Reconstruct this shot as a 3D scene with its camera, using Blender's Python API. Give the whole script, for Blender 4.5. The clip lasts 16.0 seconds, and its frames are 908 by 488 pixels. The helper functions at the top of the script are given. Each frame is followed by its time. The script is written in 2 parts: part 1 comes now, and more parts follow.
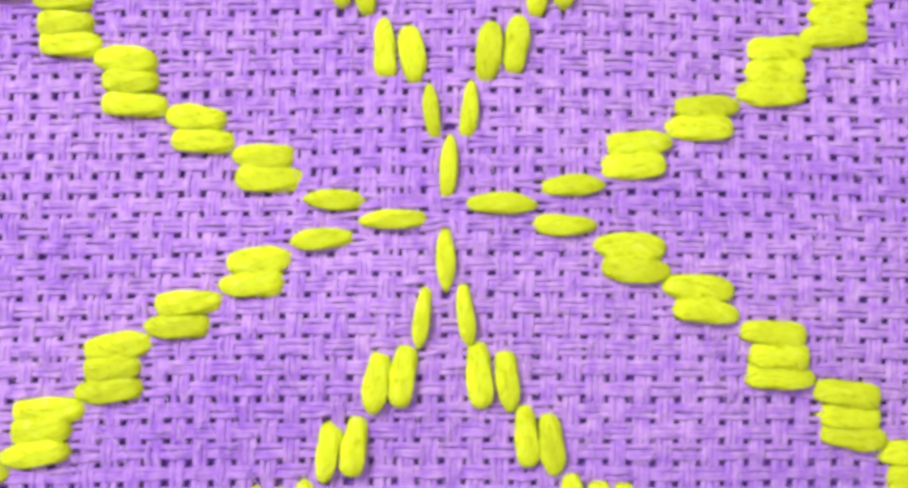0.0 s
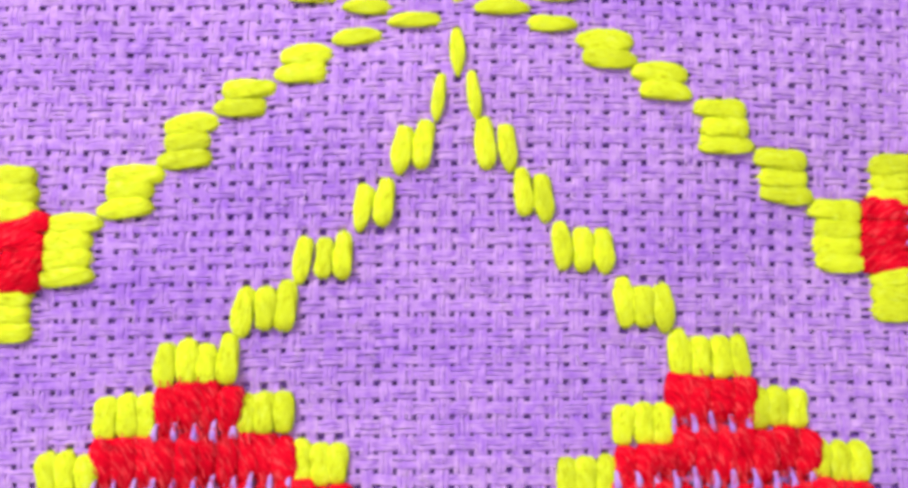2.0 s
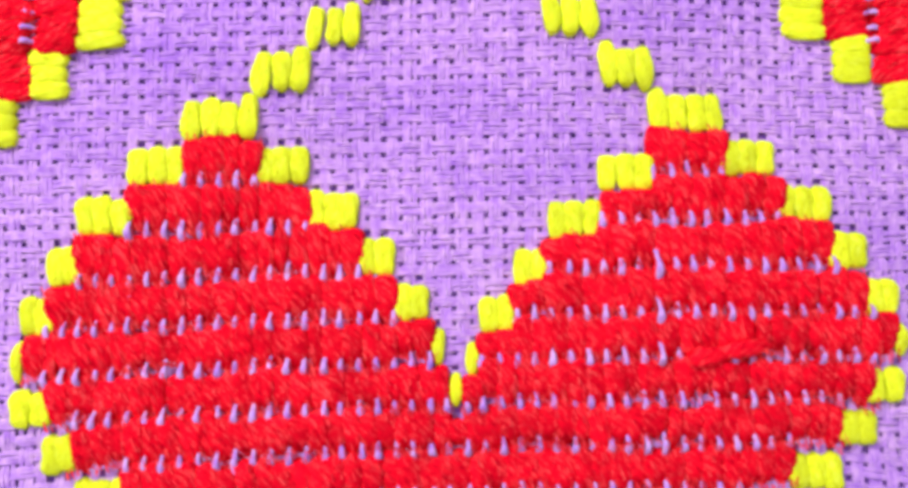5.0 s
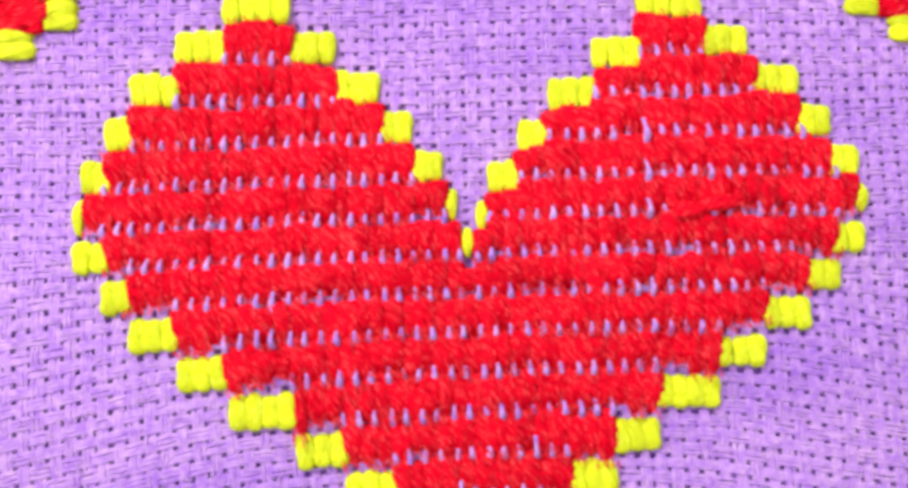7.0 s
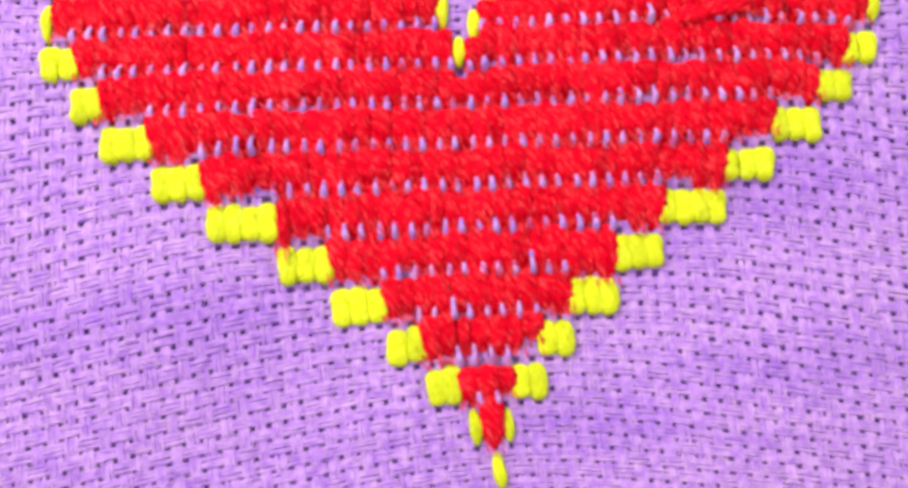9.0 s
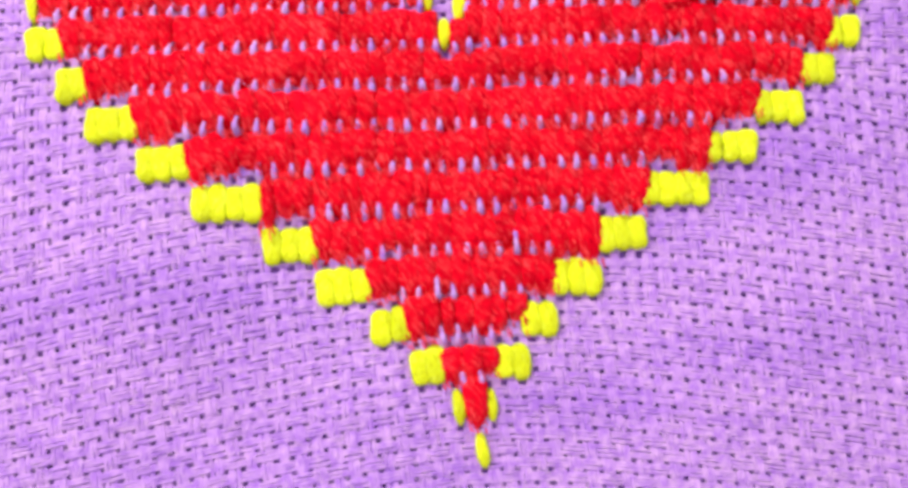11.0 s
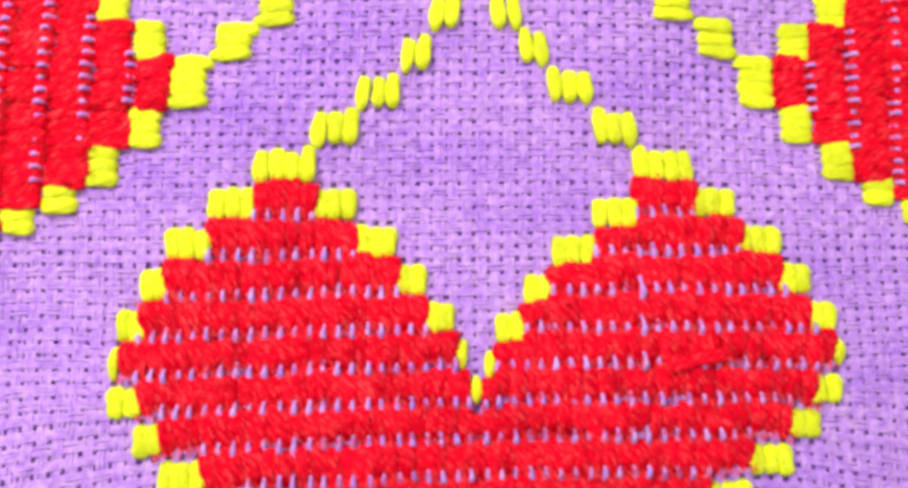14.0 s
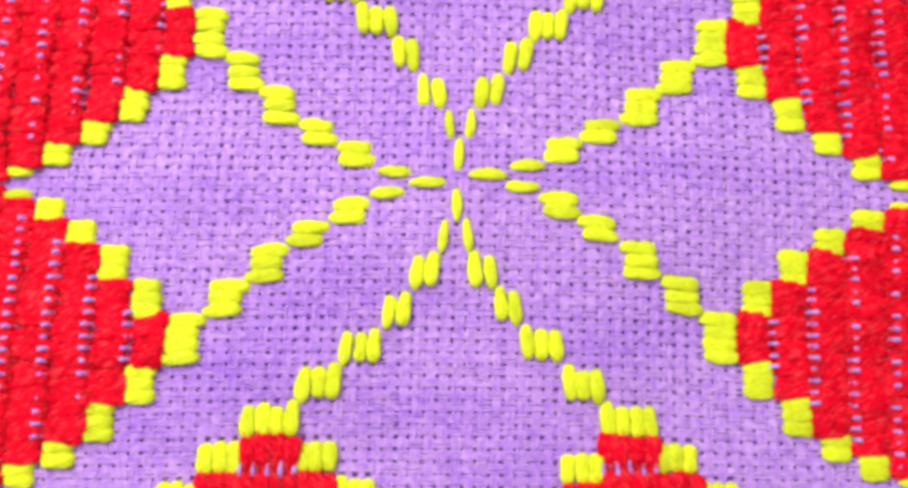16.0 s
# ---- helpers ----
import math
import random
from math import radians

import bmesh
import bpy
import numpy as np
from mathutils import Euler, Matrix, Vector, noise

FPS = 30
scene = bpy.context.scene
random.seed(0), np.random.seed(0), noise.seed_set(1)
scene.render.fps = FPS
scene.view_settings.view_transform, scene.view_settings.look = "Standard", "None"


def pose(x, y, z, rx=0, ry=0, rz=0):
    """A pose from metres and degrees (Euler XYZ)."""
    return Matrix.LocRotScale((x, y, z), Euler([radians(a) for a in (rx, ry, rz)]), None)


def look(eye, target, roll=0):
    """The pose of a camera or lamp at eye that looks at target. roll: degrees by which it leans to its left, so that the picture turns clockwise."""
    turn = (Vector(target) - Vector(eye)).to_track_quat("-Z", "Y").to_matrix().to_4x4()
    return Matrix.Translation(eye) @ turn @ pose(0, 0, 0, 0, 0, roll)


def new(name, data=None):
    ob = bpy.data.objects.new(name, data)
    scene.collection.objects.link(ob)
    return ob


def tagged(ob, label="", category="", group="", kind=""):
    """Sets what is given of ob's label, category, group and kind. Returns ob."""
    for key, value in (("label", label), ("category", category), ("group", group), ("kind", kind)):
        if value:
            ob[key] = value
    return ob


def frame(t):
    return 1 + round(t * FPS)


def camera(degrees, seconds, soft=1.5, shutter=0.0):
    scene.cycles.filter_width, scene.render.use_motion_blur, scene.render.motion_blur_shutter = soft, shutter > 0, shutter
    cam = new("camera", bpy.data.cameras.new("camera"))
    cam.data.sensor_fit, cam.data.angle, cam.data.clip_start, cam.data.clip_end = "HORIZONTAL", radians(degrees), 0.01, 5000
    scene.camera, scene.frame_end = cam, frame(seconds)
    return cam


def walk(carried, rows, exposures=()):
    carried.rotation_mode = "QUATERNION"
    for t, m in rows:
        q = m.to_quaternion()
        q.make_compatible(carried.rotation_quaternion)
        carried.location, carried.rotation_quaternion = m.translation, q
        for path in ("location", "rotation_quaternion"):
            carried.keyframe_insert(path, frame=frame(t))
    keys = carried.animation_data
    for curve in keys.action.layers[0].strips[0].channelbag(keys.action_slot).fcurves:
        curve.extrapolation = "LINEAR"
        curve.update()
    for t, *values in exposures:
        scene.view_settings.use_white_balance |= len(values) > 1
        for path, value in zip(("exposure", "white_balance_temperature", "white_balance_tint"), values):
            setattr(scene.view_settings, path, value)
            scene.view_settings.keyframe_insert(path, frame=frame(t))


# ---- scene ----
# One weave count of the cloth: 2.0 mm between holes across, 1.74 mm down.
P = 0.002
Q = 0.868

# ---- camera: place in weave counts, turn in degrees ----
cam = camera(60.0, 16.0, soft=4.1)
PATH = [
    (0.0, 0.09, -3.16, 34.59, 3.65, -0.56, -0.42),
    (0.5, -0.01, -5.90, 35.98, 4.22, -0.61, -0.46),
    (1.0, -0.72, -8.86, 37.84, 4.18, -0.76, -0.55),
    (1.5, -0.79, -11.90, 39.74, 4.75, -0.91, -0.68),
    (2.0, -1.13, -15.94, 41.77, 5.50, -1.17, -0.79),
    (2.5, -1.03, -18.54, 42.22, 6.15, -0.99, -1.08),
    (3.0, -1.40, -20.99, 43.56, 4.99, -1.30, -1.26),
    (3.5, -1.10, -23.35, 44.42, 4.21, -1.14, -1.12),
    (6.0, -2.75, -33.63, 45.25, 5.40, -1.77, -1.57),
    (6.5, -3.13, -36.45, 48.49, 5.76, -1.66, -1.66),
    (7.0, -3.08, -38.69, 49.64, 5.69, -1.77, -1.71),
    (7.5, -2.87, -41.56, 48.94, 5.85, -1.86, -1.81),
    (8.0, -3.22, -46.11, 47.00, 6.00, -2.06, -1.92),
    (8.5, -2.73, -47.82, 47.49, 5.93, -1.99, -1.90),
    (9.0, -3.03, -50.17, 45.87, 6.09, -2.04, -1.95),
    (10.2, -2.60, -53.10, 45.70, 6.10, -2.15, -1.86),
    (11.5, -2.16, -48.64, 46.68, 6.02, -2.20, -1.73),
    (12.0, -2.67, -45.20, 49.08, 6.58, -1.95, -1.60),
    (12.5, -3.00, -41.55, 50.50, 6.63, -2.18, -1.51),
    (13.0, -3.36, -37.71, 50.78, 7.29, -2.52, -1.22),
    (13.5, -3.63, -34.49, 51.59, 7.44, -2.88, -1.08),
    (14.0, -4.90, -31.32, 54.42, 8.07, -3.01, -0.92),
    (14.5, -5.46, -28.46, 57.76, 9.13, -3.06, -0.60),
    (15.0, -5.18, -24.31, 59.82, 9.61, -2.78, -0.18),
    (15.5, -4.80, -19.45, 61.14, 9.54, -2.66, 0.06),
    (16.0, -2.42, -14.15, 60.28, 8.98, -2.25, 0.22),
]
walk(cam, [(t, pose(x * P, y * P, z * P, a, b, c)) for t, x, y, z, a, b, c in PATH],
     exposures=[(0.0, -0.36, 6250, 10), (3.5, -0.14, 6400, 10), (7.0, 0.0, 6550, 10), (9.0, 0.06, 6750, 10), (11.5, 0.08, 6900, 10), (13.5, 0.02, 6750, 10), (16.0, -0.18, 6500, 10)])

# ---- light: a bright room with an added, unseen broad lamp beyond the top of the cloth ----
world = bpy.data.worlds.new("room_light")
world.use_nodes = True
scene.world = world
world.node_tree.nodes["Background"].inputs[0].default_value = (1.0, 0.97, 1.0, 1)
world.node_tree.nodes["Background"].inputs[1].default_value = 0.72
lamp = new("key_light", bpy.data.lights.new("key_light", "AREA"))
lamp.data.energy, lamp.data.size, lamp.data.color = 3.2, 0.15, (1.0, 0.97, 0.95)
lamp.matrix_world = look((-0.23, 0.25, 0.33), (0, -0.04, 0))


# ---- materials ----
def material(name, rough=0.8, sheen=0.0):
    m = bpy.data.materials.new(name)
    m.use_nodes = True
    nt = m.node_tree
    b = nt.nodes["Principled BSDF"]
    b.inputs["Roughness"].default_value = rough
    b.inputs["Specular IOR Level"].default_value = 0.25
    b.inputs["Sheen Weight"].default_value = sheen
    return m, nt, b


def node(nt, kind, **values):
    n = nt.nodes.new(kind)
    for key, value in values.items():
        n.inputs[key.replace("_", " ")].default_value = value
    return n


def ramp(nt, fac, stops):
    r = nt.nodes.new("ShaderNodeValToRGB")
    while len(r.color_ramp.elements) < len(stops):
        r.color_ramp.elements.new(0.5)
    for e, (at, colour) in zip(r.color_ramp.elements, stops):
        e.position, e.color = at, (*colour, 1)
    nt.links.new(fac, r.inputs[0])
    return r.outputs[0]


def mix(nt, fac, a, b, blend="MIX"):
    n = nt.nodes.new("ShaderNodeMix")
    n.data_type, n.blend_type = "RGBA", blend
    for value, socket in ((fac, n.inputs[0]), (a, n.inputs[6]), (b, n.inputs[7])):
        if hasattr(value, "links"):
            nt.links.new(value, socket)
        else:
            socket.default_value = value
    return n.outputs[2]


def cloth_material(name, across, deep, mid, pale):
    """Lilac cotton: fine fibres along the yarn, slubs, and broad crease shade put into the colour."""
    m, nt, b = material(name, 0.85, 0.15)
    geo = nt.nodes.new("ShaderNodeNewGeometry")
    stretch = node(nt, "ShaderNodeMapping")
    stretch.inputs["Scale"].default_value = (700, 6000, 6000) if across else (6000, 700, 6000)
    nt.links.new(geo.outputs["Position"], stretch.inputs[0])
    fibre = node(nt, "ShaderNodeTexNoise", Scale=1.0, Detail=2.0)
    nt.links.new(stretch.outputs[0], fibre.inputs["Vector"])
    slub = node(nt, "ShaderNodeTexNoise", Scale=1100.0, Detail=3.0)
    nt.links.new(geo.outputs["Position"], slub.inputs["Vector"])
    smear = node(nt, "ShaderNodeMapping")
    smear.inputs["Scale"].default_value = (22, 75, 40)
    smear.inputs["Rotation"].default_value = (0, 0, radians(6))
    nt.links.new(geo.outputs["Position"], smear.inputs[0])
    crease_shade = node(nt, "ShaderNodeTexNoise", Scale=1.0, Detail=4.0)
    nt.links.new(smear.outputs[0], crease_shade.inputs["Vector"])
    streak = nt.nodes.new("ShaderNodeMath")
    streak.operation = "MULTIPLY_ADD"
    streak.inputs[1].default_value, streak.inputs[2].default_value = 0.6, -0.3
    nt.links.new(fibre.outputs[0], streak.inputs[0])
    both = nt.nodes.new("ShaderNodeMath")
    both.operation = "ADD"
    nt.links.new(slub.outputs[0], both.inputs[0])
    nt.links.new(streak.outputs[0], both.inputs[1])
    col = ramp(nt, both.outputs[0], [(0.30, deep), (0.48, mid), (0.70, pale)])
    # broad violet streaks: the soft shade of creases, painted at random
    broad = ramp(nt, crease_shade.outputs[0], [(0.33, (0.82, 0.73, 0.95)), (0.53, (1.0, 1.0, 1.0))])
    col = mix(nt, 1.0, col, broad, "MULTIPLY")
    own = nt.nodes.new("ShaderNodeObjectInfo")
    yarn = ramp(nt, own.outputs["Random"], [(0.0, (0.90, 0.86, 0.95)), (1.0, (1.0, 1.0, 1.0))])
    col = mix(nt, 1.0, col, yarn, "MULTIPLY")
    nt.links.new(col, b.inputs["Base Color"])
    bump = node(nt, "ShaderNodeBump", Strength=0.6, Distance=0.0002)
    nt.links.new(fibre.outputs[0], bump.inputs["Height"])
    nt.links.new(bump.outputs[0], b.inputs["Normal"])
    return m


def thread_material(name, dark, mid, light, rough, strength, slant, gloss, grain, patchy):
    """Embroidery floss: twisted fibres running aslant along the stitch, their highlights painted in."""
    m, nt, b = material(name, rough)
    b.inputs["Specular IOR Level"].default_value = gloss
    geo = nt.nodes.new("ShaderNodeTexCoord")
    even = node(nt, "ShaderNodeMapping")
    even.inputs["Rotation"].default_value = (0, 0, radians(slant))
    even.inputs["Scale"].default_value = (1.0, 2.6, 0.5)
    nt.links.new(geo.outputs["UV"], even.inputs[0])
    twist = node(nt, "ShaderNodeMapping")
    twist.inputs["Scale"].default_value = (grain, grain * 0.17, 3.0)
    nt.links.new(even.outputs[0], twist.inputs[0])
    own = nt.nodes.new("ShaderNodeObjectInfo")
    shift = nt.nodes.new("ShaderNodeVectorMath")
    shift.operation = "ADD"
    nt.links.new(twist.outputs[0], shift.inputs[0])
    scaled = nt.nodes.new("ShaderNodeMath")
    scaled.operation = "MULTIPLY"
    scaled.inputs[1].default_value = 57.0
    nt.links.new(own.outputs["Random"], scaled.inputs[0])
    nt.links.new(scaled.outputs[0], shift.inputs[1])
    fibre = node(nt, "ShaderNodeTexNoise", Scale=1.6, Detail=4.0, Roughness=0.65)
    nt.links.new(shift.outputs[0], fibre.inputs["Vector"])
    # the light stop paints the highlights along the fibres into the colour
    col = ramp(nt, fibre.outputs[0], [(0.30, dark), (0.45, mid), (0.54, mid), (0.66, light)])
    island = nt.nodes.new("ShaderNodeNewGeometry")
    blend = nt.nodes.new("ShaderNodeMath")
    blend.operation = "MULTIPLY_ADD"
    blend.inputs[1].default_value = 0.5
    nt.links.new(island.outputs["Random Per Island"], blend.inputs[0])
    half = nt.nodes.new("ShaderNodeMath")
    half.operation = "MULTIPLY"
    half.inputs[1].default_value = 0.5
    nt.links.new(own.outputs["Random"], half.inputs[0])
    nt.links.new(half.outputs[0], blend.inputs[2])
    each = ramp(nt, blend.outputs[0], [(0.0, (0.66, 0.66, 0.66)), (0.6, (1.0, 1.0, 1.0))])
    col = mix(nt, 1.0, col, each, "MULTIPLY")
    # mottled: darker in patches at random
    mottle = node(nt, "ShaderNodeTexNoise", Scale=420.0, Detail=3.0, Roughness=0.6)
    nt.links.new(island.outputs["Position"], mottle.inputs["Vector"])
    patch = ramp(nt, mottle.outputs[0], [(0.36, (patchy, patchy, patchy)), (0.56, (1.0, 1.0, 1.0))])
    col = mix(nt, 1.0, col, patch, "MULTIPLY")
    nt.links.new(col, b.inputs["Base Color"])
    bump = node(nt, "ShaderNodeBump", Strength=strength, Distance=0.0004)
    nt.links.new(fibre.outputs[0], bump.inputs["Height"])
    nt.links.new(bump.outputs[0], b.inputs["Normal"])
    return m


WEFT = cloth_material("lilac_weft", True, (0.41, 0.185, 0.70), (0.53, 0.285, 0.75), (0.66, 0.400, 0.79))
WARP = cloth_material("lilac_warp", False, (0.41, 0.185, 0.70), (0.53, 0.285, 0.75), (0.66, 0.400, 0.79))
YELLOW = thread_material("yellow_floss", (0.50, 0.50, 0.002), (0.81, 0.91, 0.018), (0.86, 0.97, 0.09), 0.6, 0.65, 8, 0.12, 8.0, 0.88)
RED = thread_material("red_floss", (0.42, 0.0, 0.010), (0.88, 0.003, 0.022), (1.0, 0.075, 0.085), 0.85, 0.6, -34, 0.02, 5.5, 0.78)
# loose fibres of the floss; the palest carry its slanted highlights in their colour
RED_FUZZ, nt, b = material("red_fibre", 0.7)
tone = nt.nodes.new("ShaderNodeNewGeometry")
nt.links.new(ramp(nt, tone.outputs["Random Per Island"], [(0.0, (0.62, 0.0, 0.015)), (0.6, (0.88, 0.025, 0.05)), (1.0, (0.98, 0.085, 0.095))]), b.inputs["Base Color"])
LINT, nt, b = material("lilac_fibre", 0.7)
tone = nt.nodes.new("ShaderNodeNewGeometry")
nt.links.new(ramp(nt, tone.outputs["Random Per Island"], [(0.0, (0.50, 0.25, 0.74)), (1.0, (0.78, 0.55, 0.86))]), b.inputs["Base Color"])
# violet of the shade in the cloth's holes, given to what lies under it
TABLE, nt, b = material("hole_shade_violet", 0.8)
weave = node(nt, "ShaderNodeTexNoise", Scale=900.0, Detail=3.0)
nt.links.new(ramp(nt, weave.outputs[0], [(0.3, (0.29, 0.105, 0.65)), (0.7, (0.37, 0.14, 0.74))]), b.inputs["Base Color"])


# ---- how the cloth lies: counts to metres ----
def lay(gx, gy):
    """A place on the cloth, in weave counts from the middle of the star, as it lies pulled by the stitching."""
    gx, gy = np.asarray(gx, float), np.asarray(gy, float)
    s = np.clip((-gy - 49) / 20, 0, 1)
    s = s * s * (3 - 2 * s)
    arch = -0.15 * s * (np.sqrt(gx * gx + 36) - 6)
    # beside the lower half of the big heart the rows hang outwards
    beside = np.abs(gx) - 4.5 - 25 * np.clip((67 + gy) / 33, 0, 1.2)
    low = np.clip((-gy - 33) / 14, 0, 1)
    arch = arch - 0.17 * (1 - s) * low * low * (3 - 2 * low) * (np.sqrt(beside * beside + 2) + beside - 0.3) / 2
    u, v = np.clip(gx / 30, -1.3, 1.3), np.clip((gy + 25) / 35, -1.4, 1.4)
    dx = -0.442 - 0.145 * u + 0.537 * v + 0.507 * u * u + 0.359 * u * v + 0.749 * v * v + 0.157 * u**3 + 0.148 * u * u * v - 0.388 * u * v * v - 0.437 * v**3
    dy = -0.045 - 0.003 * u + 0.093 * v - 0.54 * u * u - 0.453 * u * v + 0.776 * v * v - 0.132 * u**3 - 0.036 * u * u * v + 0.131 * u * v * v - 0.042 * v**3
    slack = np.exp(-(((gy + 33) / 9) ** 2))
    dy = dy - 0.5 * slack * np.clip((30 - np.abs(gx)) / 6, 0, 1)
    dx = dx + 0.55 * slack * np.exp(-(((gx + 24.5) / 4.5) ** 2))
    return (gx + dx) * P, (gy * Q + arch + dy) * P


def swell(gx, gy):
    """Height of the cloth's slow waves, in metres."""
    rise = 0.6 * np.exp(-(((gy + 3) / np.where(gy < -3, 5.0, 10.0)) ** 2) - ((gx - 3) / 15) ** 2)
    return P * (0.3 * np.sin(gx * 0.17 + gy * 0.06 + 1.0) + 0.25 * np.sin(gx * 0.05 - gy * 0.19) + 0.12 * np.sin(gx * 0.31 - gy * 0.21 + 2.0) + 0.07 * np.sin(gx * 0.22 + gy * 0.47) + rise)


def part(name, mesh, mat, parent, label=""):
    ob = new(name, mesh)
    if mat and not mesh.materials:
        mesh.materials.append(mat)
    ob.parent = parent
    if label:
        tagged(ob, label)
    return ob


def mesh_from(name, verts, faces):
    me = bpy.data.meshes.new(name)
    me.from_pydata(verts, [], faces)
    me.polygons.foreach_set("use_smooth", [True] * len(me.polygons))
    me.update()
    return me


def lay_grain(me, places):
    """The floss's grain runs by these places, one for each vertex."""
    layer = me.uv_layers.new(name="grain")
    for loop in me.loops:
        layer.data[loop.index].uv = places[loop.vertex_index]


# ---- table: unseen, added as support under the cloth ----
bm = bmesh.new()
bmesh.ops.create_cube(bm, size=1, matrix=Matrix.LocRotScale((0, -0.045, -0.013), None, (0.9, 0.7, 0.02)))
bmesh.ops.bevel(bm, geom=bm.edges[:], offset=0.003, segments=2, affect="EDGES")
me = bpy.data.meshes.new("table_top")
bm.to_mesh(me)
me.materials.append(TABLE)
table = tagged(new("table_top", me), "unseen table top under the cloth, violet as the shade in its holes", "table", kind="structure")

# ---- the design ----
# Rows of the design, counted outwards from the star: first and last strand of each block.
ARM = [(0, 0), (1, 1), (2, 3), (4, 5), (6, 8), (9, 11), (12, 15)]
OUTER = {7: (16, 18), 8: (19, 21), 9: (22, 23), 10: (23.7, 24.6), 11: (25.2, 25.2), 12: (23.7, 24.7), 13: (22, 23), 14: (19, 21),
         15: (16, 18), 16: (12, 15), 17: (9, 11), 18: (6, 8), 19: (4, 5), 20: (2, 3), 21: (1, 1), 22: (0, 0)}
INNER = {7: (9, 11), 8: (6, 8), 9: (4, 5), 10: (2, 3), 11: (1, 1), 12: (0, 0)}


# Warp bundles of the big heart that show as slits between strands, and the rows in which they do.
SLITS = {11: (9, 11), -14: (14, 14), -13: (14, 14), 3: (17, 17), -2: (18, 18), -19: (10, 10)}


def strands(first, last):
    n = int(round(last - first)) + 1
    return [first + (last - first) * i / max(1, n - 1) for i in range(n)]


# Where blocks of the lines sit off their count, drawn in towards the star: by side and row, across and outwards.
DRAWN = {"near": {(1, 1): (-0.1, -0.45), (1, 2): (-0.4, -0.65), (1, 3): (-0.4, -0.6), (1, 4): (-0.25, -0.35),
                  (-1, 1): (0, -0.3), (-1, 2): (0.2, -0.5), (-1, 3): (0.15, -0.1)},
         "right": {(-1, 1): (0, -0.3), (-1, 2): (0, -0.55), (-1, 3): (0, -0.6), (-1, 4): (-0.15, -0.3), (1, 2): (0, -0.3), (1, 3): (0, -0.3)},
         "left": {(1, 1): (0, -0.5), (1, 2): (0.2, -0.4), (1, 3): (0.15, -0.2), (-1, 2): (0, -0.2)},
         "far": {(1, 0): (0, -0.25), (-1, 1): (0.15, -0.65), (1, 1): (-0.15, -0.55), (-1, 2): (0.2, -0.55), (1, 2): (-0.15, -0.4)}}
SIDES = {"near": (lambda u, v: (u, -v), 0.0, 22, 3.0, DRAWN["near"]), "left": (lambda u, v: (-v, u), -0.4, 14, 2.78, DRAWN["left"]),
         "right": (lambda u, v: (v, u), 0.35, 14, 2.82, DRAWN["right"]), "far": (lambda u, v: (u, v), 0.0, 6, 3.0, DRAWN["far"])}


def row_start(k, step):
    """Counts from the star to a row; past the seventh the rows may be drawn together."""
    return 1 + 3 * min(k, 7) + step * max(0, k - 7)


def pulled_holes():
    """Where the outline's strands go through the cloth and draw its yarns apart."""
    spots = set()
    for turn, shift, last, step, drawn in SIDES.values():
        for k in range(last + 1):
            spans = [ARM[k]] if k < 7 else [OUTER[k]] + ([INNER[k]] if k in INNER else [])
            for span in spans:
                for c in strands(*span):
                    for side in (-1, 1):
                        if last == 22 and side > 0 and k in INNER and span is INNER[k]:
                            continue
                        du, dv = drawn.get((side, k), (0, 0)) if k < 7 else (0, 0)
                        for v in (row_start(k, step), row_start(k + 1, step)):
                            spots.add(tuple(round(w, 2) for w in turn(side * c + shift + du, v + dv)))
    return np.array(sorted(spots))


HOLES = pulled_holes()


def in_fill(u, v):
    """Whether a place, across and outwards, lies under a heart's red fill."""
    k = np.floor((v - 0.7) / 3 + 0.5).astype(int)
    far = np.array([min(OUTER[q][0], OUTER.get(q - 1, (12, 15))[0]) if 7 < q < 22 else -1 for q in range(60)])
    near = np.array([max(INNER[q][1], INNER.get(q - 1, (0, 0))[1]) if q in INNER else -1 for q in range(60)])
    k = np.clip(k, 0, 59)
    return (abs(u) < far[k]) & (abs(u) > near[k])


# ---- cloth: every yarn of the basket weave ----
X0, X1, Y0, Y1 = -46, 46, -78, 26
STEP = 4
cloth = tagged(new("cloth"), "lilac even-weave cotton cloth lying slightly rippled on the table", "cloth", kind="structure")


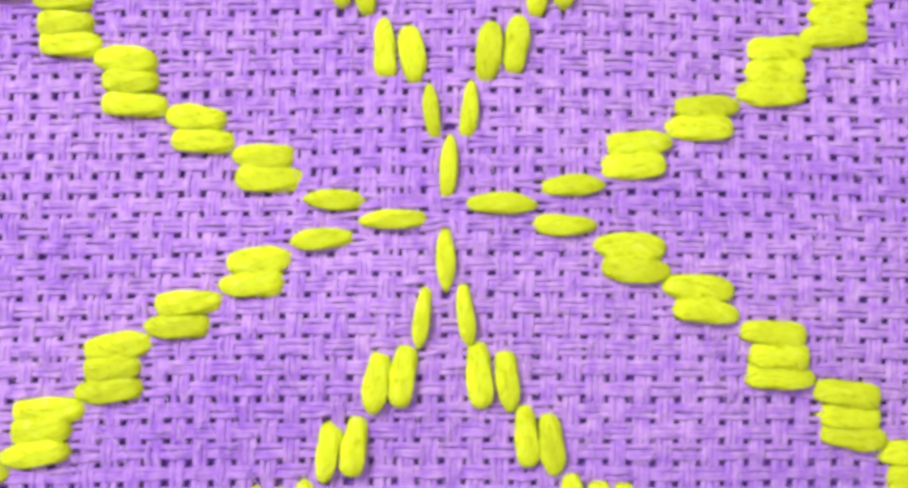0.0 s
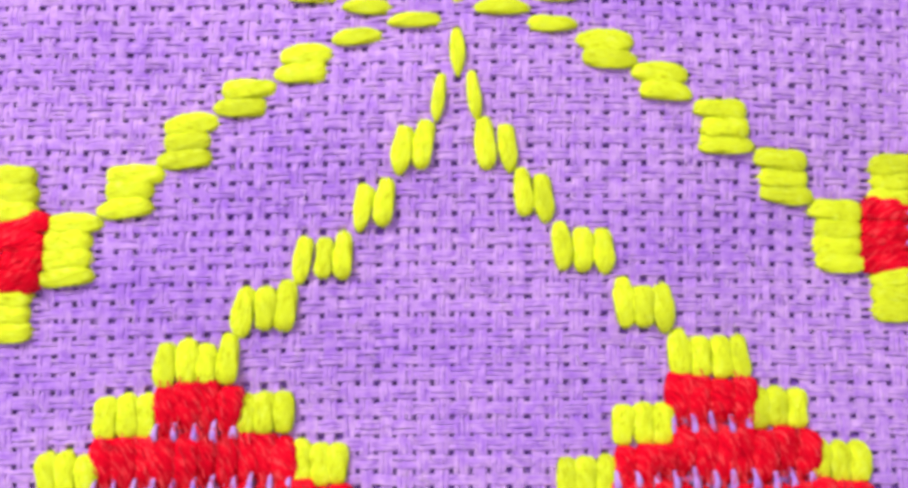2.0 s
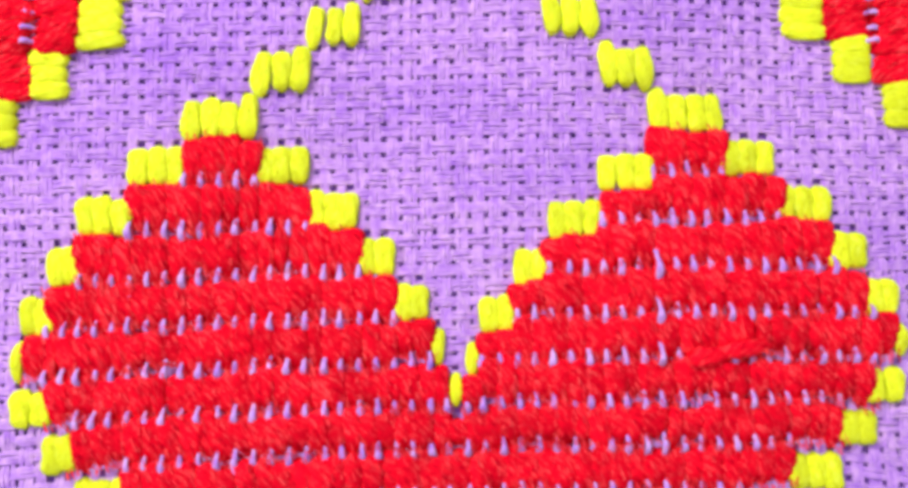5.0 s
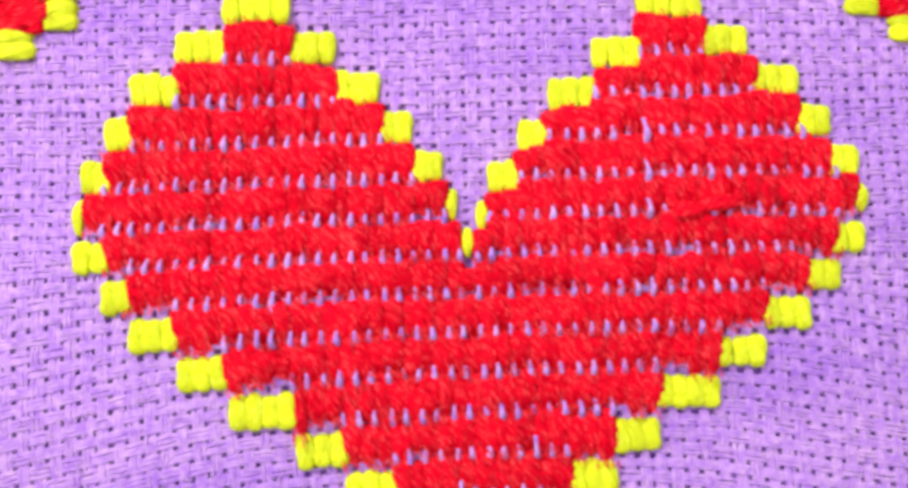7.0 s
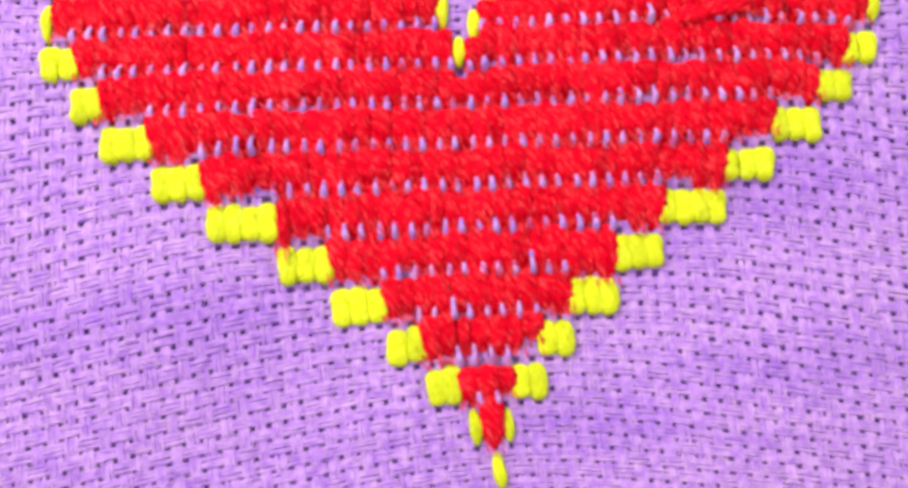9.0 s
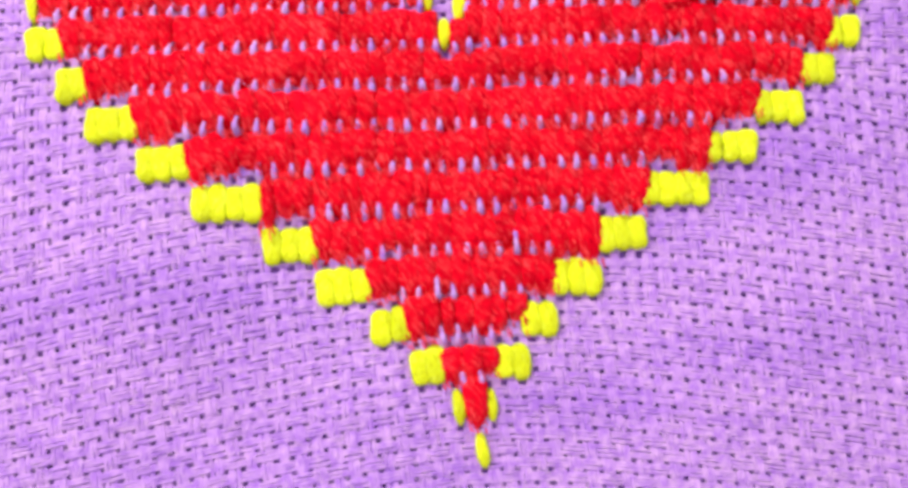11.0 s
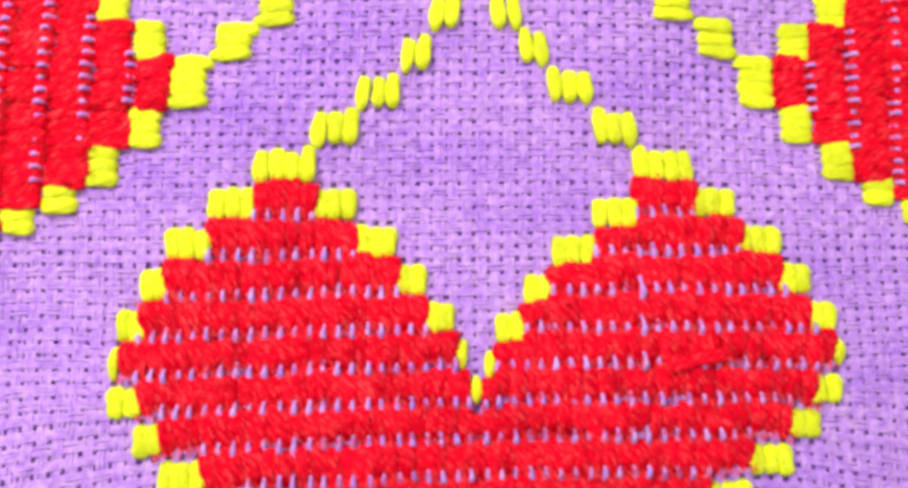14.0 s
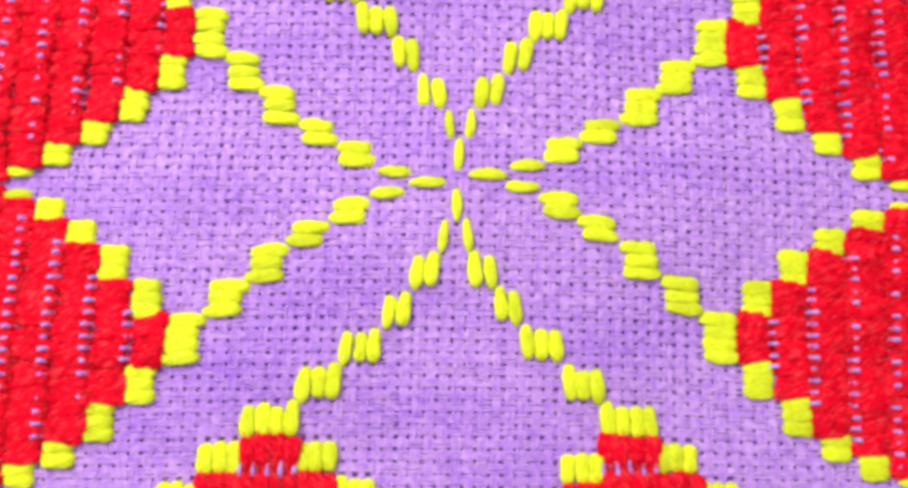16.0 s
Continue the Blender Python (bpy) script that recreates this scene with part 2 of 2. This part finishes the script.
def yarn_mesh(across, line, side, rng):
    """One yarn: a flat round strip that runs over and under the yarns that cross it."""
    a0, a1 = (X0, X1) if across else (Y0, Y1)
    n = (a1 - a0) * STEP + 1
    s = np.linspace(a0, a1, n)
    ph = rng.uniform(0, 6.28, 6)
    wob = 0.03 * np.sin(s * 0.7 + ph[0]) + 0.02 * np.sin(s * 1.9 + ph[1]) + 0.012 * np.sin(s * 4.7 + ph[2])
    half = (0.157 if across else 0.168) * (1 + 0.09 * np.sin(s * 1.7 + ph[3]) + 0.06 * np.sin(s * 3.9 + ph[4]))
    sign = -1 if line % 2 else 1
    over = sign * np.cos(math.pi * (s - 0.5)) * (1 if across else -1)
    # bundles draw together between the crossings
    mid = line + 0.5 + side * ((0.250 if across else 0.260) - 0.02 * np.abs(np.cos(math.pi * s))) + wob + rng.normal(0, 0.03)
    along, beside = (HOLES[:, 0], HOLES[:, 1]) if across else (HOLES[:, 1], HOLES[:, 0])
    for q in np.nonzero(np.abs(beside - line - 0.5) < 1.0)[0]:
        away = line + 0.5 + side * 0.275 - beside[q]
        mid = mid + math.copysign(0.11, away) * math.exp(-(away / 0.6) ** 2) * np.exp(-((s - along[q]) / 0.42) ** 2)
    z = 0.042 * over - (0.0 if across else 0.035) + 0.02 * np.sin(s * 2.9 + ph[5]) + rng.normal(0, 0.008, n)
    # the cloth stands up between the rows of fill
    inside = in_fill(line + 0.5, -s if not across else np.abs(s))
    edge = np.abs((np.abs(s) - 0.55 + 1.5) % 3 - 1.5)
    proud = rng.uniform(0.54, 0.84, 40)[np.clip((np.abs(s) - 0.55 + 1.5) // 3, 0, 39).astype(int)]
    ridge = np.exp(-(edge / (0.5 if across else 0.8)) ** 2) * inside
    z += proud * ridge if side == 0 else -0.14 * ridge
    if side == 0:
        # each tuft is broad where it comes out from under the next row and thins towards the row it leaves
        back = ((np.abs(s) - 0.55 + 1.5) % 3 - 1.5) / 0.7
        half = half * (1 + ridge * np.clip(0.15 + 0.75 * back, -0.75, 0.32))
    # the yarns that cross them are pressed down by the fill
    z -= 0.2 * (in_fill(np.abs(s), np.full(n, -line - 0.5)) if across else in_fill(np.abs(s), np.full(n, abs(line + 0.5))) & (s > -16))
    if not across and side == 0 and line in SLITS:
        first, last = SLITS[line]
        z += 0.42 * np.clip((-s - 1 - 3 * first) / 0.4, 0, 1) * np.clip((s + 4 + 3 * last) / 0.4, 0, 1)
    ring = [(1.0, -0.02), (0.45, 0.065), (-0.45, 0.065), (-1.0, -0.02)]
    pts = []
    for w, h in ring:
        g = mid + w * half
        gx, gy = (s, g) if across else (g, s)
        x, y = lay(gx, gy)
        pts.append(np.stack([x, y, (z + h) * P + swell(gx, gy)], 1))
    v = np.stack(pts, 1).reshape(-1, 3)
    k = len(ring)
    i = np.arange(n - 1)[:, None] * k + np.arange(k)[None, :]
    j = np.arange(n - 1)[:, None] * k + (np.arange(k)[None, :] + 1) % k
    f = np.stack([i, j, j + k, i + k], -1).reshape(-1, 4)
    if not across:
        f = f[:, ::-1]
    me = bpy.data.meshes.new("yarn")
    me.vertices.add(len(v))
    me.vertices.foreach_set("co", v.ravel())
    me.loops.add(len(f) * 4)
    me.loops.foreach_set("vertex_index", f.ravel().astype(np.int32))
    me.polygons.add(len(f))
    me.polygons.foreach_set("loop_start", np.arange(0, len(f) * 4, 4, dtype=np.int32))
    me.polygons.foreach_set("use_smooth", np.ones(len(f), bool))
    me.update()
    me.validate()
    return me


# added sheet close under the weave: its violet stands in for shade in the holes
gx, gy = np.meshgrid(np.linspace(X0 + 0.5, X1 - 0.5, 64), np.linspace(Y0 + 0.5, Y1 - 0.5, 72))
lx, ly = lay(gx, gy)
lz = swell(gx, gy) - 0.28 * P
verts = np.stack([lx.ravel(), ly.ravel(), lz.ravel()], 1).tolist()
faces = [(r * 64 + c, r * 64 + c + 1, r * 64 + 65 + c, r * 64 + 64 + c) for r in range(71) for c in range(63)]
hole_backing = part("hole_backing", mesh_from("hole_backing", verts, faces), TABLE, cloth, "added violet sheet under the weave, coloured as the shade in its holes")
thick = hole_backing.modifiers.new("thickness", "SOLIDIFY")
thick.thickness, thick.offset = 0.0003, -1

rng = np.random.default_rng(4)
for line in range(Y0, Y1):
    for side in (-1, 0, 1):
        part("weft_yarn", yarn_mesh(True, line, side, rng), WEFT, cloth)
for line in range(X0, X1):
    for side in (-1, 0, 1):
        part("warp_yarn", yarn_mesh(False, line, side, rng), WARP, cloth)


# ---- stitches ----
def stitch_mesh(seed, plies, groove, twist, start, end, droop=0.0, rings=13, around=16):
    """A stitch one long and one wide: a plied strand that rises out of one hole and dives into the next."""
    r = random.Random(seed)
    bend, turn, fat = r.uniform(-0.06, 0.06), r.uniform(0, 6.28), r.uniform(-0.1, 0.1)
    verts, faces = [], []
    for i in range(rings):
        t = -1 + 2 * i / (rings - 1)
        t = math.copysign(abs(t) ** 0.75, t)
        e = 1 - abs(t) ** (start if t < 0 else end)
        wide = 0.5 * (0.30 + 0.70 * e ** 0.6 if t < 0 or end > 3 else 0.2 + 0.8 * e ** 0.8) * (1 + fat * math.sin(2.2 * t + turn))
        top = 0.5 * (0.5 + 0.5 * e ** 0.5)
        rise = -0.55 + 0.9 * e ** (0.55 if t > 0 or start < 5 else 0.3)
        rise -= droop * (0.5 + 0.5 * t) ** 2
        for k in range(around):
            a = 2 * math.pi * k / around
            up = math.sin(a)
            ply = 1 - groove * (0.5 + 0.5 * math.cos(plies * a + twist * t + turn)) * (1 if up > -0.3 else 0)
            flat = math.copysign(abs(up) ** 0.7, up)
            verts.append((wide * math.copysign(abs(math.cos(a)) ** 0.85, math.cos(a)) * ply + bend * e, 0.5 * t, rise + top * flat * ply))
    for i in range(rings - 1):
        for k in range(around):
            n = (k + 1) % around
            faces.append((i * around + k, i * around + n, (i + 1) * around + n, (i + 1) * around + k))
    faces.append(tuple(range(around))[::-1])
    faces.append(tuple((rings - 1) * around + k for k in range(around)))
    me = mesh_from("stitch", verts, faces)
    lay_grain(me, [(x + 0.6 * z, y) for x, y, z in verts])
    return me


OUTLINE = [stitch_mesh(s, 5, 0.24, -4.0, 4.2, 4.2) for s in range(8)]
TIP_IN = [stitch_mesh(60 + s, 5, 0.24, -4.0, 2.6, 4.2) for s in range(5)]
TIP_OUT = [stitch_mesh(70 + s, 5, 0.24, -4.0, 4.2, 2.6) for s in range(5)]
LENS = [stitch_mesh(20 + s, 4, 0.2, -4.0, 1.9, 1.9) for s in range(5)]
FILL = [stitch_mesh(40 + s, 6, 0.24, -12.0, 5.0, 1.6, 0.4) for s in range(10)]
FLAT_FILL = [stitch_mesh(80 + s, 5, 0.2, -6.0, 6.0, 1.9, 0.12) for s in range(8)]
for me in OUTLINE + TIP_IN + TIP_OUT + LENS:
    me.materials.append(YELLOW)
for me in FILL + FLAT_FILL:
    me.materials.append(RED)
dice = random.Random(11)


def stitch_pose(a, b, wide, high):
    """The pose of a stitch between two places in weave counts."""
    (ax, ay), (bx, by) = [[float(v) for v in lay(*p)] for p in (a, b)]
    gx, gy = (a[0] + b[0]) / 2, (a[1] + b[1]) / 2
    length = math.hypot(bx - ax, by - ay)
    return (Matrix.Translation(((ax + bx) / 2, (ay + by) / 2, float(swell(gx, gy)) + 0.14 * P))
            @ Matrix.Rotation(math.atan2(by - ay, bx - ax) - math.pi / 2, 4, "Z")
            @ Matrix.Diagonal((wide * P, length, high * P, 1)))


def outline_stitch(parent, a, b, wide, high, shapes):
    ob = part("outline_stitch", dice.choice(shapes), None, parent)
    ob.matrix_basis = stitch_pose(a, b, wide * dice.uniform(0.93, 1.07), high * dice.uniform(0.92, 1.1))
    return ob


def hair(verts, faces, points, thick):
    """A fine fibre through the points: a three-sided strip."""
    base = len(verts)
    for p in points:
        for k in range(3):
            a = 2 * math.pi * k / 3 + 0.5
            verts.append((p[0] + thick * math.cos(a), p[1] + 0.5 * thick * math.cos(a + 1.0), p[2] + thick * math.sin(a)))
    for i in range(len(points) - 1):
        for k in range(3):
            n = (k + 1) % 3
            faces.append((base + i * 3 + k, base + i * 3 + n, base + i * 3 + 3 + n, base + i * 3 + 3 + k))


def add_fuzz(verts, faces, m, wide):
    """Fibres that stand a little off a fill stitch, aslant as its twist runs."""
    for q in range(18):
        x, y = dice.uniform(-0.46, 0.46), dice.uniform(-0.48, 0.3) if q < 9 else dice.uniform(0.32, 0.5)
        # those at the low end are lifted over the tufts to tint them pink
        lift = 0.0 if q < 9 else 0.3
        run, tilt = dice.uniform(0.04, 0.09), dice.gauss(0.75, 0.3)
        pts = []
        for q, up in ((-1, 0.0), (0, 0.10), (1, 0.04)):
            xx, yy = x - q * run * tilt * 1.6 / wide, y + q * run
            pts.append(m @ Vector((xx, yy, 0.83 - 0.5 * abs(xx * 2) ** 2.6 + up - 0.25 * max(0, yy) - 0.4 * (0.5 + yy) ** 2 + lift)))
        hair(verts, faces, pts, dice.uniform(0.03, 0.055) * P)


def add_fluff(verts, faces, at, u, v):
    """Red fibres added over the tuft of cloth that shows between two strands, to tint it pink."""
    for _ in range(2):
        x, y, lean, run = u + dice.gauss(0, 0.1), v + dice.gauss(0, 0.25), dice.gauss(0, 0.12), dice.uniform(0.2, 0.4)
        pts = []
        for q in (-1, 0, 1):
            g = at(x + lean * q, y + run * q)
            px, py = lay(*g)
            pts.append((float(px), float(py), float(swell(*g)) + (0.74 - 0.12 * q * q) * P))
        hair(verts, faces, pts, dice.uniform(0.014, 0.024) * P)


def heart(name, label, turn, shift, last, step, drawn, loose_from, uneven=0.0):
    """A heart with the two stepped lines that join it to the star. turn maps across and outwards to the cloth."""
    thing = tagged(new(name), label, "embroidery", group="hearts round the star")
    rest_v, rest_f, rest_g = [], [], []
    fuzz_v, fuzz_f = [], []
    slim = last in (22, 6)
    lean_out = 0.08 if name.endswith("outline") or loose_from < 99 else 0.04

    def at(u, v):
        return turn(u + shift, v)

    def row(k):
        return row_start(k, step)

    def block(k, span, side, link=0, down=0.0):
        v = row(k) + down
        cols = strands(*span)
        for i, c in enumerate(cols):
            j = lambda s: dice.gauss(0, s)
            a, b = (side * c + j(0.05), v + (0.16 if link else 0.2) + j(0.06)), (side * c + j(0.05), v + row(k + 1) - row(k) - (0.1 if link else 0.2) + j(0.06))
            if link and c > 0:
                a, b = (a[0] - side * lean_out, a[1]), (b[0] + side * lean_out, b[1])
            if len(cols) == 1 and k == 0:
                a = (a[0], a[1] - 0.35)
            shapes = OUTLINE if len(cols) > 1 else LENS
            if link and i == 0 and c > 0:
                a = (a[0] - side * 0.14, a[1] - 0.42) if len(cols) > 1 else (a[0] - side * 0.12, a[1] - 0.24)
                shapes = TIP_IN if len(cols) > 1 else LENS
            if link and i == len(cols) - 1 and c > 0:
                b = (b[0] + side * 0.14, b[1] + 0.34) if len(cols) > 1 else b
                shapes = TIP_OUT if len(cols) > 1 else LENS
            if link:
                du, dv = drawn.get((side, k), (0, 0))
                a, b = (a[0] + du, a[1] + dv), (b[0] + du, b[1] + dv)
            outline_stitch(thing, at(*a), at(*b), ((1.12 if slim and k < 5 else 1.22) if link else 1.28) if len(cols) > 1 else 0.84 if slim else 1.0, 0.46, shapes)

    for k, span in enumerate(ARM):
        for side in ((1,) if k == 0 else (-1, 1)):
            block(k, span, side, 1)
    for k in range(7, last + 1):
        for side in ((1,) if k == 22 else (-1, 1)):
            block(k, OUTER[k], side)
        if k in INNER:
            for side in ((1,) if k == 12 else (-1, 1)):
                block(k, INNER[k], side, down=uneven if side > 0 and k < 12 else 0.0)
        if k == 22:
            continue
        edge = OUTER[k][0] - 0.9
        spans = [(-edge, -INNER[k][1] - 0.85), (INNER[k][1] + 0.85, edge)] if k in INNER else [(-edge, edge)]
        for lo, hi in spans:
            n = int(round(hi - lo)) + 1
            lean = dice.gauss(0, 0.1)
            sag, drop, plump = dice.uniform(0, 6.28), dice.uniform(0, 6.28), dice.uniform(0, 6.28)
            for i in range(n):
                c = lo + (hi - lo) * i / max(1, n - 1)
                top = row(k) - 0.5 + dice.gauss(0, 0.15) + 0.16 * math.sin(0.55 * i + sag)
                end = row(k + 1) + (-0.02 if step == 3 else 0.22) + dice.gauss(0, 0.24 if step == 3 else 0.16) + 0.2 * math.sin(0.8 * i + drop)
                if k == 20:
                    top += 0.75
                if k == 19:
                    end -= 0.3
                if uneven and k - 1 in INNER and INNER[k - 1][0] - 0.5 < c < INNER[k - 1][1] + 0.5:
                    top += uneven
                wide = (dice.uniform(1.45, 1.7) if step == 3 else dice.uniform(1.3, 1.46)) if dice.random() > 0.03 else 1.0
                a, b = at(c + dice.gauss(0, 0.07) + lean, top), at(c + dice.gauss(0, 0.07), end)
                me, m = dice.choice(FILL if step == 3 else FLAT_FILL), stitch_pose(a, b, wide, (0.72 if step == 3 else 0.6) * dice.uniform(0.82, 1.12) * (1 + 0.14 * math.sin(0.9 * i + plump)))
                add_fuzz(fuzz_v, fuzz_f, m, wide)
                if k < 21:
                    add_fluff(fuzz_v, fuzz_f, at, c + 0.5, row(k + 1) - 0.55)
                if k < loose_from:
                    part("fill_stitch", me, None, thing).matrix_basis = m
                else:
                    base = len(rest_v)
                    rest_v.extend([m @ v.co for v in me.vertices])
                    off = dice.uniform(0, 90)
                    rest_g.extend([(v.co.x + 0.6 * v.co.z + off, v.co.y + off) for v in me.vertices])
                    rest_f.extend([tuple(base + i for i in p.vertices) for p in me.polygons])
    if fuzz_v:
        tagged(part("fuzz", mesh_from("fuzz", fuzz_v, fuzz_f), RED_FUZZ, thing, "short loose fibres of the red floss, the palest coloured as its highlights"), kind="stuff")
    if rest_v:
        me = mesh_from("fill_stitches", rest_v, rest_f)
        lay_grain(me, rest_g)
        tagged(part("fill_stitches", me, RED, thing, "close red satin stitches near the heart's point"), kind="stuff")
    return thing


PLAIN = "red heart with sideways stitches and yellow stepped outline on lilac cloth"
big = heart("embroidered_heart", "red satin-stitch heart outlined in yellow stepped stitches on lilac cloth", *SIDES["near"], 15, 0.95)
heart("embroidered_heart", PLAIN, *SIDES["left"], 99)
heart("embroidered_heart", PLAIN, *SIDES["right"], 99)
heart("embroidered_heart_outline", "yellow stepped lines reaching from the star to another heart", *SIDES["far"], 99)

# a loose red strand that lies over the big heart's fill
for a, b in (((12.9, -36.9), (15.6, -36.1)), ((14.6, -36.3), (17.9, -35.7)), ((13.2, -36.2), (14.9, -36.9))):
    ob = part("loose_strand", FILL[3], None, big, "loose red strand lying across the fill")
    ob.matrix_basis = Matrix.Translation((0, 0, 0.5 * P)) @ stitch_pose(a, b, 1.0, 0.6)

# fine lint of the cloth's own fibres
lint_v, lint_f = [], []
for _ in range(13000):
    gx, gy = dice.uniform(X0 + 2, X1 - 2), dice.uniform(Y0 + 2, Y1 - 2)
    way, run, curl = dice.choice((0, math.pi / 2)) + dice.gauss(0, 0.45), dice.uniform(0.2, 0.6), dice.gauss(0, 0.35)
    pts = []
    for q in (-1.0, -0.3, 0.4, 1.0):
        px, py = gx + run * q * math.cos(way + curl * q), gy + run * q * math.sin(way + curl * q)
        x, y = lay(px, py)
        pts.append((float(x), float(y), float(swell(px, py)) + (0.17 + 0.05 * (1 - q * q)) * P))
    hair(lint_v, lint_f, pts, 0.018 * P)
tagged(part("lint", mesh_from("lint", lint_v, lint_f), LINT, cloth, "fine stray fibres of the lilac cotton"), kind="stuff")
